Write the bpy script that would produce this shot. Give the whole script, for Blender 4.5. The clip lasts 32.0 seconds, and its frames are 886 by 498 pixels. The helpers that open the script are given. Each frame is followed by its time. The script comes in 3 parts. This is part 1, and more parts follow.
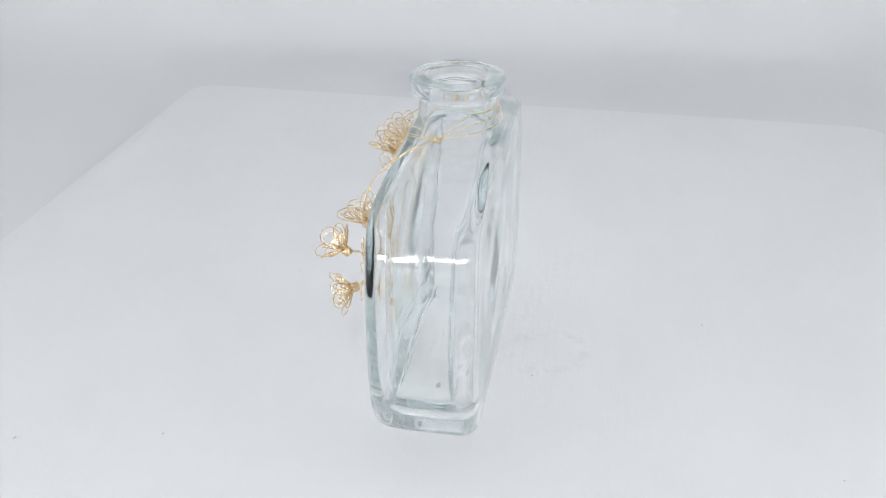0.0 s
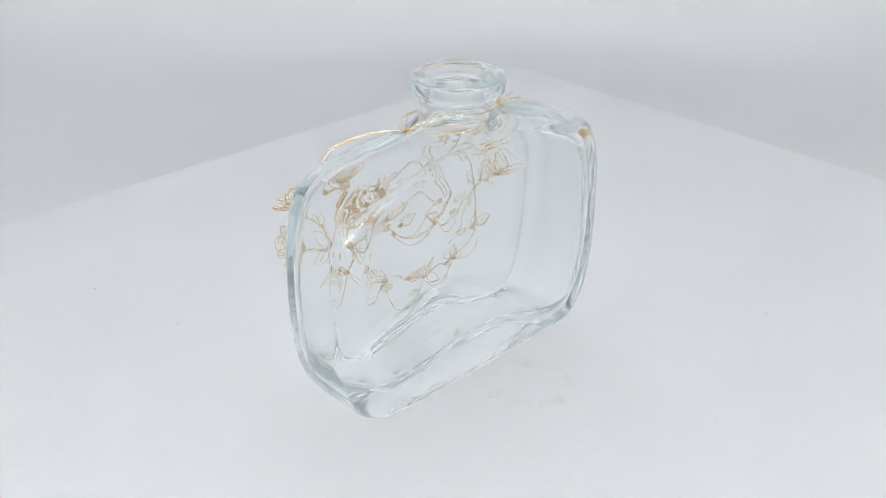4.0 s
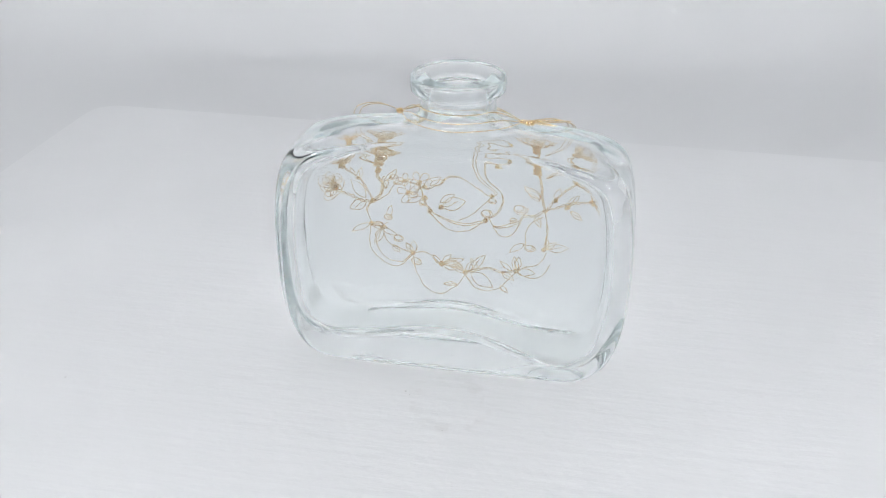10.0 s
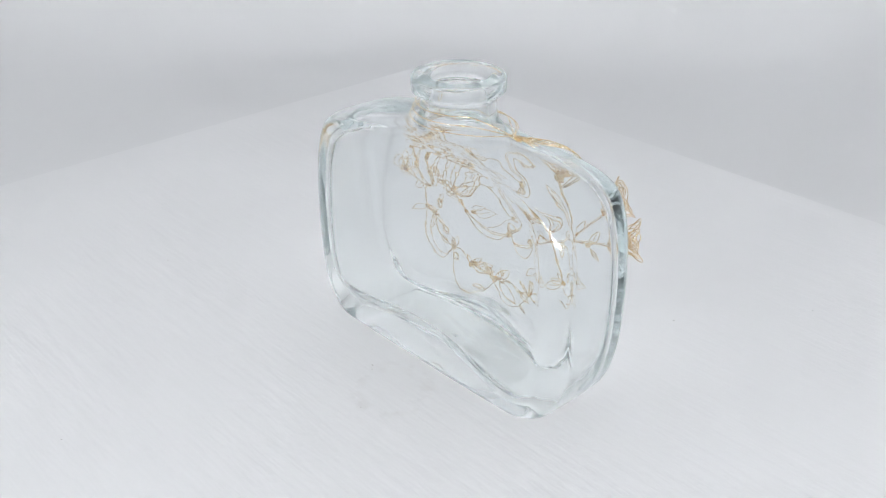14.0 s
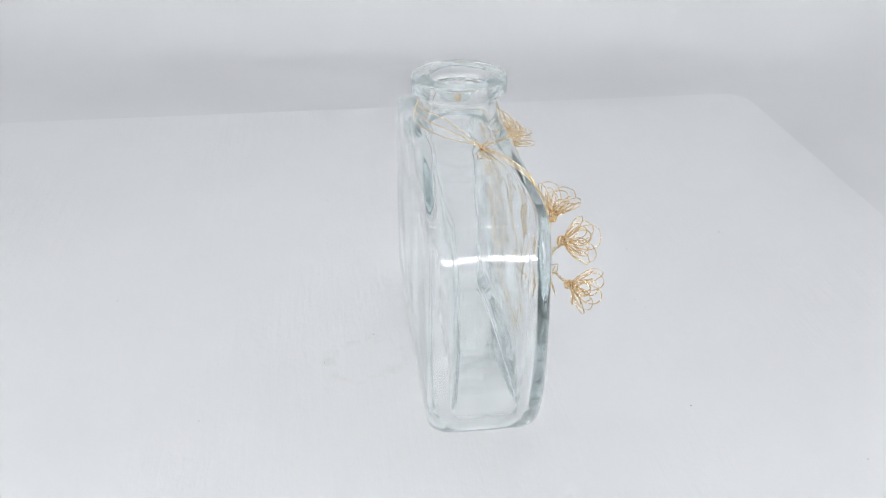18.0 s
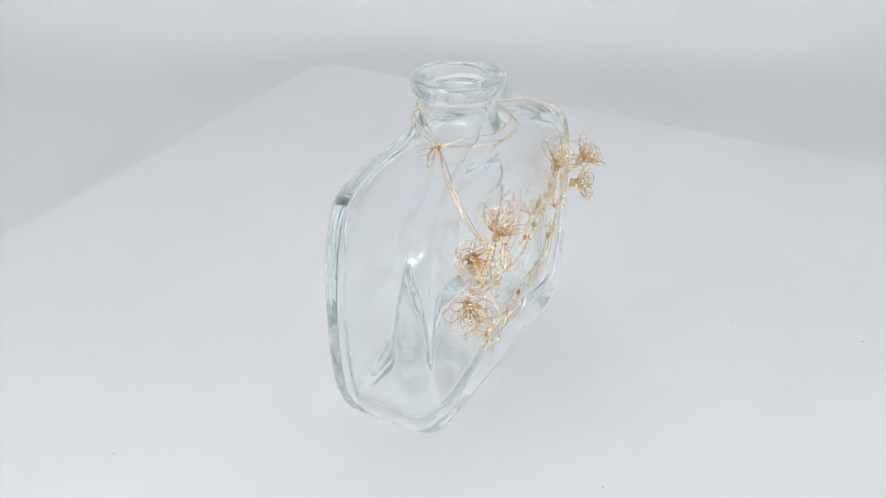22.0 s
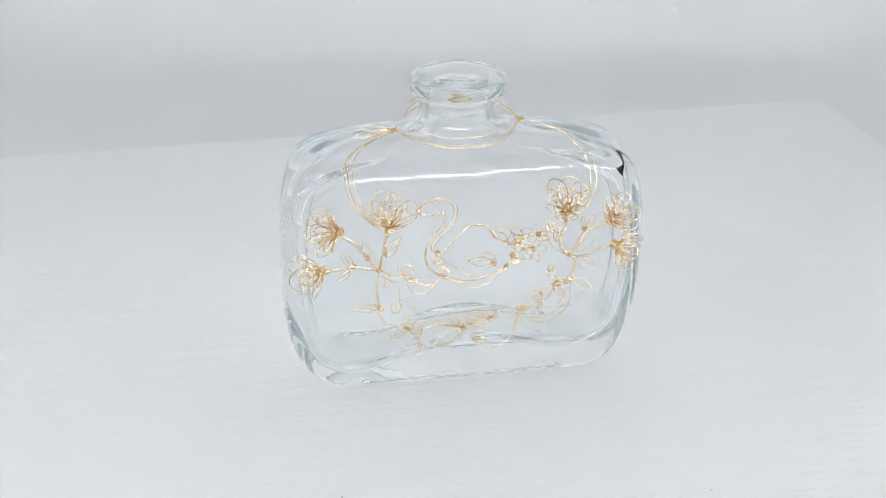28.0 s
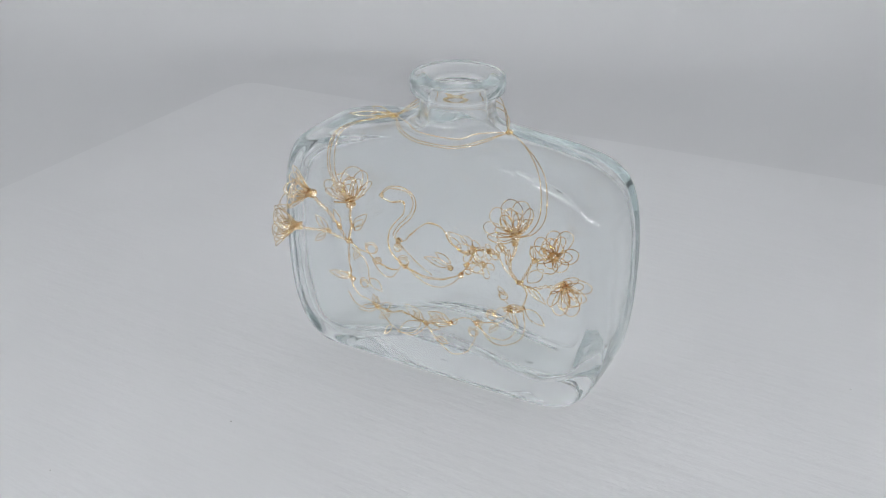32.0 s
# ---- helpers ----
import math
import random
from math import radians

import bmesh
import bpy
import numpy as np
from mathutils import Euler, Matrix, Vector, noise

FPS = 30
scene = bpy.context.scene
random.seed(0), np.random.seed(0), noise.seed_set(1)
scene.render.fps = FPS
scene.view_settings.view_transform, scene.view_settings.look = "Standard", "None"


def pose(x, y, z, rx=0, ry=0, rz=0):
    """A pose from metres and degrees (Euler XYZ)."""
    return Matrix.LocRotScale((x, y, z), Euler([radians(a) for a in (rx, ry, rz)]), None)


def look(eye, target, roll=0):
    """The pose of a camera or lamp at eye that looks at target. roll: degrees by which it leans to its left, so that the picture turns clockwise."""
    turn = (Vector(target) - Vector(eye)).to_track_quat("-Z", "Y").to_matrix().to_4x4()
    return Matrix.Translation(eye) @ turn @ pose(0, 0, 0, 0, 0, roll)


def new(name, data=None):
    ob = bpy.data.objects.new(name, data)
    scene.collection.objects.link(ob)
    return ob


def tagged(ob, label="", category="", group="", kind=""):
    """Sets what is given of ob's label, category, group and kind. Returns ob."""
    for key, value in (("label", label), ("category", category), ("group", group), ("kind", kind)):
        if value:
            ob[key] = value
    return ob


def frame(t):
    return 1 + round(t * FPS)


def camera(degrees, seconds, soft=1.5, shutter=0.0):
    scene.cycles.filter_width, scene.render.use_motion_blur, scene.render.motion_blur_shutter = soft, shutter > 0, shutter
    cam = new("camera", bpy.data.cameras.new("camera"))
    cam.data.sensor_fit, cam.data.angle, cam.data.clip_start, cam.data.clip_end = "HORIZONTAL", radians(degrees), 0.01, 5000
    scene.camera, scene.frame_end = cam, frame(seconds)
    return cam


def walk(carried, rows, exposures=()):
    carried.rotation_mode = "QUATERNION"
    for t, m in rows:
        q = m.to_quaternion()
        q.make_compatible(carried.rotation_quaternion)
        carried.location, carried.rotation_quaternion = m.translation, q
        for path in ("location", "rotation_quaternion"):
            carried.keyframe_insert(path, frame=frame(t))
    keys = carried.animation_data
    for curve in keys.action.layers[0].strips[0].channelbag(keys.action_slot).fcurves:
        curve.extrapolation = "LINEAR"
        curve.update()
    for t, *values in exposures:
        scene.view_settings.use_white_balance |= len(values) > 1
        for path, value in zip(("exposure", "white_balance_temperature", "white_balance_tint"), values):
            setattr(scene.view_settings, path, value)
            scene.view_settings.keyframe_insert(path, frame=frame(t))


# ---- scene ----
# The camera stands still inside a small photo tent; a board turns with the bottle on it.
cam = camera(48.53, 32.0, soft=1.1)
EYE = (0.0, -0.2753, 0.187)
YAW, PITCH = -0.0157, 0.4969
AIM = (EYE[0] + math.sin(YAW) * math.cos(PITCH), EYE[1] + math.cos(YAW) * math.cos(PITCH), EYE[2] - math.sin(PITCH))
walk(cam, [(0.0, look(EYE, AIM, 0.13)), (32.0, look(EYE, AIM, 0.13))],
     exposures=[(0.0, 0.0), (31.6, 0.0), (31.8, -0.1), (32.0, -0.47)])

# ---- world and light ----
world = bpy.data.worlds.new("room")
scene.world = world
world.use_nodes = True
world.node_tree.nodes["Background"].inputs[0].default_value = (0.55, 0.6, 0.68, 1)
world.node_tree.nodes["Background"].inputs[1].default_value = 0.16

LED_POWER = 46.0
scene.cycles.max_bounces = 48
scene.cycles.transmission_bounces = 48
scene.cycles.glossy_bounces = 24
scene.cycles.sample_clamp_indirect = 2.5
scene.cycles.caustics_refractive = True
scene.cycles.caustics_reflective = False
TURN_RATE, FRONT_TIME = 9.0128, 28.856


# ---- materials ----
def material(name, color, rough=0.5, metal=0.0):
    m = bpy.data.materials.new(name)
    m.use_nodes = True
    b = m.node_tree.nodes["Principled BSDF"]
    b.inputs["Base Color"].default_value = (*color, 1)
    b.inputs["Roughness"].default_value = rough
    b.inputs["Metallic"].default_value = metal
    return m


def node(m, kind, **values):
    n = m.node_tree.nodes.new(kind)
    for key, value in values.items():
        n.inputs[key].default_value = value
    return n


def link(m, a, out, b, into):
    m.node_tree.links.new(a.outputs[out], b.inputs[into])


def object_coords(m, scale):
    tc = node(m, "ShaderNodeTexCoord")
    mp = node(m, "ShaderNodeMapping", Scale=scale)
    link(m, tc, "Object", mp, "Vector")
    return mp


def ramp(m, source, out, stops):
    r = m.node_tree.nodes.new("ShaderNodeValToRGB")
    r.color_ramp.elements[0].position, r.color_ramp.elements[0].color = stops[0][0], (*stops[0][1], 1)
    r.color_ramp.elements[1].position, r.color_ramp.elements[1].color = stops[-1][0], (*stops[-1][1], 1)
    for p, c in stops[1:-1]:
        e = r.color_ramp.elements.new(p)
        e.color = (*c, 1)
    link(m, source, out, r, "Fac")
    return r


def painted_wood():
    """White brushed paint over wood: long fine ridges along x, faint dirt."""
    m = material("white_painted_wood", (0.8, 0.8, 0.8), 0.55)
    b = m.node_tree.nodes["Principled BSDF"]
    grain = node(m, "ShaderNodeTexNoise", Scale=1.0, Detail=6.0, Roughness=0.65)
    link(m, object_coords(m, (26, 210, 60)), "Vector", grain, "Vector")
    blot = node(m, "ShaderNodeTexNoise", Scale=9.0, Detail=4.0, Roughness=0.6)
    link(m, object_coords(m, (1, 1, 1)), "Vector", blot, "Vector")
    tone = ramp(m, blot, "Fac", [(0.3, (0.83, 0.835, 0.845)), (0.7, (0.865, 0.87, 0.88))])
    link(m, tone, "Color", b, "Base Color")
    mix = node(m, "ShaderNodeMath")
    mix.operation = "ADD"
    fine = node(m, "ShaderNodeTexNoise", Scale=420.0, Detail=3.0)
    link(m, object_coords(m, (1, 1, 1)), "Vector", fine, "Vector")
    half = node(m, "ShaderNodeMath")
    half.operation = "MULTIPLY"
    half.inputs[1].default_value = 0.35
    link(m, fine, "Fac", half, 0)
    link(m, grain, "Fac", mix, 0)
    link(m, half, "Value", mix, 1)
    patch = node(m, "ShaderNodeTexNoise", Scale=22.0, Detail=2.0)
    link(m, object_coords(m, (0.6, 1, 1)), "Vector", patch, "Vector")
    where = ramp(m, patch, "Fac", [(0.3, (0.5, 0.5, 0.5)), (0.66, (1.0, 1.0, 1.0))])
    height = node(m, "ShaderNodeMath")
    height.operation = "MULTIPLY"
    link(m, mix, "Value", height, 0)
    link(m, where, "Color", height, 1)
    # ring mark left by a round thing
    tc = node(m, "ShaderNodeTexCoord")
    gap = node(m, "ShaderNodeVectorMath")
    gap.operation = "DISTANCE"
    gap.inputs[1].default_value = (-0.003, 0.031, 0.0)
    link(m, tc, "Object", gap, 0)
    ring = ramp(m, gap, "Value", [(0.0112, (0, 0, 0)), (0.0121, (1, 1, 1)), (0.0128, (0, 0, 0)), (0.0136, (0, 0, 0))])
    broken = node(m, "ShaderNodeTexNoise", Scale=160.0, Detail=3.0)
    link(m, object_coords(m, (1, 1, 1)), "Vector", broken, "Vector")
    cut = ramp(m, broken, "Fac", [(0.48, (0, 0, 0)), (0.62, (1, 1, 1))])
    stain = node(m, "ShaderNodeMath")
    stain.operation = "MULTIPLY"
    link(m, ring, "Color", stain, 0)
    link(m, cut, "Color", stain, 1)
    faint = node(m, "ShaderNodeMath")
    faint.operation = "MULTIPLY"
    faint.inputs[1].default_value = 0.35
    link(m, stain, "Value", faint, 0)
    shade = node(m, "ShaderNodeMixRGB", Color2=(0.6, 0.58, 0.56, 1))
    link(m, faint, "Value", shade, "Fac")
    link(m, tone, "Color", shade, "Color1")
    link(m, shade, "Color", b, "Base Color")
    bump = node(m, "ShaderNodeBump", Strength=0.3, Distance=0.0009)
    link(m, height, "Value", bump, "Height")
    link(m, bump, "Normal", b, "Normal")
    return m


def paper(name, color):
    m = material(name, color, 0.85)
    b = m.node_tree.nodes["Principled BSDF"]
    n = node(m, "ShaderNodeTexNoise", Scale=3.0, Detail=3.0)
    link(m, object_coords(m, (1, 1, 1)), "Vector", n, "Vector")
    lo = tuple(c * 0.97 for c in color)
    r = ramp(m, n, "Fac", [(0.3, lo), (0.7, color)])
    link(m, r, "Color", b, "Base Color")
    return m


def glass_material():
    m = bpy.data.materials.new("clear_glass")
    m.use_nodes = True
    nt = m.node_tree
    nt.nodes.remove(nt.nodes["Principled BSDF"])
    b = node(m, "ShaderNodeBsdfGlass", Color=(0.9825, 0.9915, 0.992, 1), Roughness=0.0, IOR=1.5)
    link(m, b, "BSDF", nt.nodes["Material Output"], "Surface")
    n = node(m, "ShaderNodeTexNoise", Scale=70.0, Detail=1.5)
    link(m, object_coords(m, (1, 1, 0.6)), "Vector", n, "Vector")
    bump = node(m, "ShaderNodeBump", Strength=0.06, Distance=0.001)
    link(m, n, "Fac", bump, "Height")
    # fine ripple of the pressed glass
    fine = node(m, "ShaderNodeTexNoise", Scale=900.0, Detail=1.0)
    link(m, object_coords(m, (1, 1, 1)), "Vector", fine, "Vector")
    ripple = node(m, "ShaderNodeBump", Strength=0.005, Distance=0.001)
    link(m, fine, "Fac", ripple, "Height")
    link(m, bump, "Normal", ripple, "Normal")
    link(m, ripple, "Normal", b, "Normal")
    return m


def wire_material():
    m = material("gold_wire", (0.9, 0.72, 0.45), 0.07, 1.0)
    b = m.node_tree.nodes["Principled BSDF"]
    n = node(m, "ShaderNodeTexNoise", Scale=900.0, Detail=2.0)
    link(m, object_coords(m, (1, 1, 1)), "Vector", n, "Vector")
    # gold colour broken into brown and pale, standing in for dark reflections and glints
    r = ramp(m, n, "Fac", [(0.4, (0.72, 0.5, 0.24)), (0.62, (0.98, 0.87, 0.66))])
    link(m, r, "Color", b, "Base Color")
    dents = node(m, "ShaderNodeTexNoise", Scale=1100.0, Detail=2.0)
    link(m, object_coords(m, (1, 1, 1)), "Vector", dents, "Vector")
    bump = node(m, "ShaderNodeBump", Strength=0.4, Distance=0.0003)
    link(m, dents, "Fac", bump, "Height")
    link(m, bump, "Normal", b, "Normal")
    return m


def glow(name, color, strength):
    m = bpy.data.materials.new(name)
    m.use_nodes = True
    m.node_tree.nodes.clear()
    e = node(m, "ShaderNodeEmission", Color=(*color, 1), Strength=strength)
    o = m.node_tree.nodes.new("ShaderNodeOutputMaterial")
    link(m, e, "Emission", o, "Surface")
    return m


WOOD = painted_wood()
PAPER = paper("white_paper", (0.83, 0.835, 0.845))
FABRIC = paper("white_tent_fabric", (0.86, 0.865, 0.875))
ROOM = paper("grey_room_paint", (0.74, 0.77, 0.78))
GLASS = glass_material()
WIRE = wire_material()
RAIL = material("white_lamp_rail", (0.75, 0.75, 0.75), 0.4)
FLECK = material("grey_fleck", (0.55, 0.54, 0.53), 0.7)
MARK = material("frosted_mark", (0.35, 0.37, 0.37), 0.6)
LED = glow("led_light", (0.958, 0.968, 0.984), LED_POWER)


# ---- mesh helpers ----
def mesh_object(name, verts, faces, mat, parent=None, smooth=False, label=""):
    me = bpy.data.meshes.new(name)
    me.from_pydata(verts, [], faces)
    me.update()
    if smooth:
        me.polygons.foreach_set("use_smooth", [True] * len(me.polygons))
    me.materials.append(mat)
    ob = new(name, me)
    if parent is not None:
        ob.parent = parent
    if label:
        tagged(ob, label)
    return ob


def part(name, bm, mat, parent, label=""):
    me = bpy.data.meshes.new(name)
    bm.to_mesh(me)
    bm.free()
    me.materials.append(mat)
    ob = new(name, me)
    ob.parent = parent
    if label:
        tagged(ob, label)
    return ob


def box_bm(x0, x1, y0, y1, z0, z1, bevel=0.0):
    bm = bmesh.new()
    bmesh.ops.create_cube(bm, size=1.0)
    for v in bm.verts:
        v.co = Vector(((x0 + x1) / 2 + v.co.x * (x1 - x0), (y0 + y1) / 2 + v.co.y * (y1 - y0), (z0 + z1) / 2 + v.co.z * (z1 - z0)))
    if bevel:
        bmesh.ops.bevel(bm, geom=bm.edges[:], offset=bevel, segments=2, affect="EDGES")
    return bm


def spline(points, step=0.6):
    """Catmull-Rom curve through points (mm), sampled about every step mm."""
    pts = [Vector(p) for p in points]
    pts = [pts[0] * 2 - pts[1], *pts, pts[-1] * 2 - pts[-2]]
    out = []
    for i in range(1, len(pts) - 2):
        a, b, c, d = pts[i - 1:i + 3]
        n = max(2, int((c - b).length / step))
        for k in range(n):
            t = k / n
            out.append(0.5 * (2 * b + (c - a) * t + (2 * a - 5 * b + 4 * c - d) * t * t + (3 * b - a - 3 * c + d) * t ** 3))
    out.append(pts[-2].copy())
    return out


def frames_along(path):
    side, out = None, []
    for i, p in enumerate(path):
        d = (path[min(i + 1, len(path) - 1)] - path[max(i - 1, 0)])
        d = d.normalized() if d.length > 1e-9 else Vector((0, 0, 1))
        if side is None:
            side = d.orthogonal().normalized()
        side = (side - d * side.dot(d))
        side = side.normalized() if side.length > 1e-6 else d.orthogonal().normalized()
        out.append((side.copy(), d.cross(side)))
    return out


def tube_into(verts, faces, path, radius=0.145, sides=6):
    """A round wire along path (mm) added to a mesh in metres."""
    start = len(verts)
    for p, (s, b) in zip(path, frames_along(path)):
        for k in range(sides):
            a = 2 * math.pi * k / sides
            q = p + (s * math.cos(a) + b * math.sin(a)) * radius
            verts.append((q.x * 0.001, q.y * 0.001, q.z * 0.001))
    n = len(path)
    for i in range(n - 1):
        for k in range(sides):
            j = (k + 1) % sides
            faces.append((start + i * sides + k, start + i * sides + j, start + (i + 1) * sides + j, start + (i + 1) * sides + k))
    faces.append(tuple(start + k for k in reversed(range(sides))))
    faces.append(tuple(start + (n - 1) * sides + k for k in range(sides)))


def wire_part(name, paths, parent, radius=0.15, label=""):
    verts, faces = [], []
    for p in paths:
        tube_into(verts, faces, p, radius)
    return mesh_object(name, verts, faces, WIRE, parent, True, label)


# ---- photo tent: paper sweep, walls, top ----
def photo_tent():
    half, front, back, top, low, curve = 0.5, -0.66, 0.47, 0.72, -0.02, 0.13
    profile = [(front, low), (back - curve, low)]
    for k in range(1, 13):
        a = math.pi / 2 * k / 12
        profile.append((back - curve + curve * math.sin(a), low + curve - curve * math.cos(a)))
    profile.append((back, top))
    th = 0.004
    outer = [(y + (th if y > 0.3 else 0), z - th) for y, z in profile]
    verts, faces = [], []
    n = len(profile)
    for x in (-half, half):
        verts += [(x, y, z) for y, z in profile] + [(x, y, z) for y, z in outer]
    for i in range(n - 1):
        faces.append((i, i + 1, 2 * n + i + 1, 2 * n + i))
        faces.append((n + i, 3 * n + i, 3 * n + i + 1, n + i + 1))
    ob = mesh_object("backdrop", verts, faces, PAPER, smooth=True)
    tagged(ob, "white paper sweep curving up behind the board", "backdrop", kind="structure")
    mesh_wall("tent_side", -half - 0.01, -half, front, back, low, top, FABRIC, "unseen white photo tent fabric")
    mesh_wall("tent_side", half, half + 0.01, front, back, low, top, FABRIC, "unseen white photo tent fabric")
    # unseen front behind the camera, added to whiten reflections; its gap adds dark slivers
    for x0, x1, z0, z1 in ((-half - 0.01, -0.07, low, top + 0.01), (0.07, half + 0.01, low, top + 0.01), (-0.07, 0.07, low, 0.3), (-0.07, 0.07, 0.5, top + 0.01)):
        mesh_wall("unseen_tent_front", x0, x1, front - 0.01, front, z0, z1, FABRIC, "unseen white photo tent fabric")
    mesh_wall("tent_top", -half, half, front, back + 0.01, top, top + 0.01, FABRIC, "unseen white photo tent fabric")


def mesh_wall(name, x0, x1, y0, y1, z0, z1, mat, label):
    bm = box_bm(x0, x1, y0, y1, z0, z1)
    me = bpy.data.meshes.new(name)
    bm.to_mesh(me)
    bm.free()
    me.materials.append(mat)
    return tagged(new(name, me), label, "wall", kind="structure")


def room_floor():
    mesh_wall("floor", -1.5, 1.5, -1.5, 1.5, -0.08, -0.025, ROOM, "light grey matt floor under the photo tent")


photo_tent()
room_floor()


# ---- lamp: a wide rectangular frame of small lights round the camera's line of sight ----
def led_lamp(at, aim, wx, wy, count_x, count_y):
    lamp = new("led_light_frame")
    lamp.matrix_world = look(at, aim)
    tagged(lamp, "white rectangular frame lamp with rows of small lit diodes", "lamp")
    back = lamp.matrix_world.inverted()
    h = 0.014
    part("rail", box_bm(-wx - h, wx + h, -wy - 0.05, -wy + h, 0, 0.012, 0.002), RAIL, lamp)
    part("rail", box_bm(-wx - h, wx + h, wy - h, wy + h, 0, 0.012, 0.002), RAIL, lamp)
    part("rail", box_bm(-wx - h, -wx + h, -wy + h, wy - h, 0, 0.012, 0.002), RAIL, lamp)
    part("rail", box_bm(wx - h, wx + h, -wy + h, wy - h, 0, 0.012, 0.002), RAIL, lamp)
    for x in (-wx, wx):
        post = box_bm(x - 0.006, x + 0.006, at[1] - 0.026, at[1] - 0.014, -0.02, at[2], 0.001)
        post.transform(back)
        part("stand_post", post, RAIL, lamp)
    me = None
    spots = []
    for i in range(count_x):
        x = -wx + 2 * wx * i / (count_x - 1)
        spots += [(x, -wy - 0.022), (x, -wy), (x, wy)]
    for i in range(1, count_y - 1):
        y = -wy + 2 * wy * i / (count_y - 1)
        spots += [(-wx, y), (wx, y)]
    for x, y in spots:
        if me is None:
            ob = part("diode", box_bm(-0.0055, 0.0055, -0.0055, 0.0055, -0.002, 0, 0.0), LED, lamp)
            me = ob.data
        else:
            ob = new("diode", me)
            ob.parent = lamp
        ob.location = (x, y, 0)


led_lamp((0.0, -0.4475, 0.2725), (0.0, 0.0, 0.05), 0.42, 0.21, 56, 28)


# ---- board ----
def rounded_outline(corners, radius, steps=6):
    out = []
    n = len(corners)
    for i in range(n):
        p, a, b = Vector(corners[i]), Vector(corners[i - 1]), Vector(corners[(i + 1) % n])
        u, v = (a - p).normalized() * radius, (b - p).normalized() * radius
        for k in range(steps + 1):
            t = k / steps
            out.append(p + u * (1 - t) ** 2 + v * t ** 2)
    return out


def board():
    base = rounded_outline([(-0.239, -0.196), (0.236, -0.196), (0.235, 0.222), (-0.242, 0.183)], 0.016)
    centre = Vector((0, 0))
    levels = [(-0.02, 0.002), (-0.018, 0.0), (-0.003, 0.0), (-0.001, 0.0008), (0.0, 0.0028)]
    verts, faces = [], []
    n = len(base)
    for z, inset in levels:
        for p in base:
            q = p - (p - centre).normalized() * inset
            verts.append((q.x, q.y, z))
    for i in range(len(levels) - 1):
        for k in range(n):
            j = (k + 1) % n
            faces.append((i * n + k, i * n + j, (i + 1) * n + j, (i + 1) * n + k))
    faces.append(tuple(reversed(range(n))))
    faces.append(tuple((len(levels) - 1) * n + k for k in range(n)))
    ob = mesh_object("wooden_board", verts, faces, WOOD)
    rng = random.Random(11)
    spots = [(61, -77, 0.5), (71, -119, 0.7), (23, -69, 0.35), (-40, -68, 0.5), (11, 27, 0.5), (9.4, 28.6, 0.3), (-4, 44, 0.35), (17, -71, 0.3),
             (-96, 60, 0.5), (120, 41, 0.4), (-70, -110, 0.45), (44, 118, 0.4), (-30, 82, 0.35), (150, -60, 0.5)]
    for x, y, r in spots:
        rim = []
        for k in range(9):
            a = 2 * math.pi * k / 9
            q = r * rng.uniform(0.4, 0.8)
            rim.append((x * 0.001 + q * 0.0013 * math.cos(a), y * 0.001 + q * 0.0008 * math.sin(a), 0.00002))
        top = [(x * 0.001, y * 0.001, 0.00018)]
        mesh_object("fleck", rim + top, [(k, (k + 1) % 9, 9) for k in range(9)], FLECK, ob)
    return tagged(ob, "white brush-painted wooden board with rounded corners turning slowly", "board")


# ---- bottle ----
def smooth01(x):
    x = min(1.0, max(0.0, x))
    return x * x * (3 - 2 * x)


def section(a, b, r, k, mid, nx=26, ny=12, nc=14):
    """One ring of the bottle (mm): a rounded rectangle that blends by k into an ellipse."""
    pts = []
    r = min(r, a * 0.98, b * 0.98)
    for qx, qy, a0 in ((1, 1, 0), (-1, 1, 90), (-1, -1, 180), (1, -1, 270)):
        for i in range(nc):
            an = radians(a0 + 90 * i / nc)
            pts.append((qx * (a - r) + r * math.cos(an), qy * (b - r) + r * math.sin(an)))
        steps = nx if a0 in (0, 180) else ny
        for i in range(steps):
            t = i / steps
            if a0 == 0:
                pts.append(((a - r) * (1 - 2 * t), b))
            elif a0 == 90:
                pts.append((-a, (b - r) * (1 - 2 * t)))
            elif a0 == 180:
                pts.append((-(a - r) * (1 - 2 * t), -b))
            else:
                pts.append((a, -(b - r) * (1 - 2 * t)))
    out = []
    for x, y in pts:
        an = math.atan2(y / b, x / a)
        cx, cy = a * math.cos(an), b * math.sin(an)
        u, v = x / a, y / b
        x, y = x - u * 0.7 * v * v * min(1, a / 45, b / 12), y - v * 0.4 * u * u * min(1, b / 14) ** 2
        x, y = x * (1 - k) + cx * k, y * (1 - k) + cy * k + mid
        # the body stands slightly turned, its front not quite parallel to the back
        out.append((x, y + x * (0.0165 - 0.0006 * y) * (1 - k)))
    return out


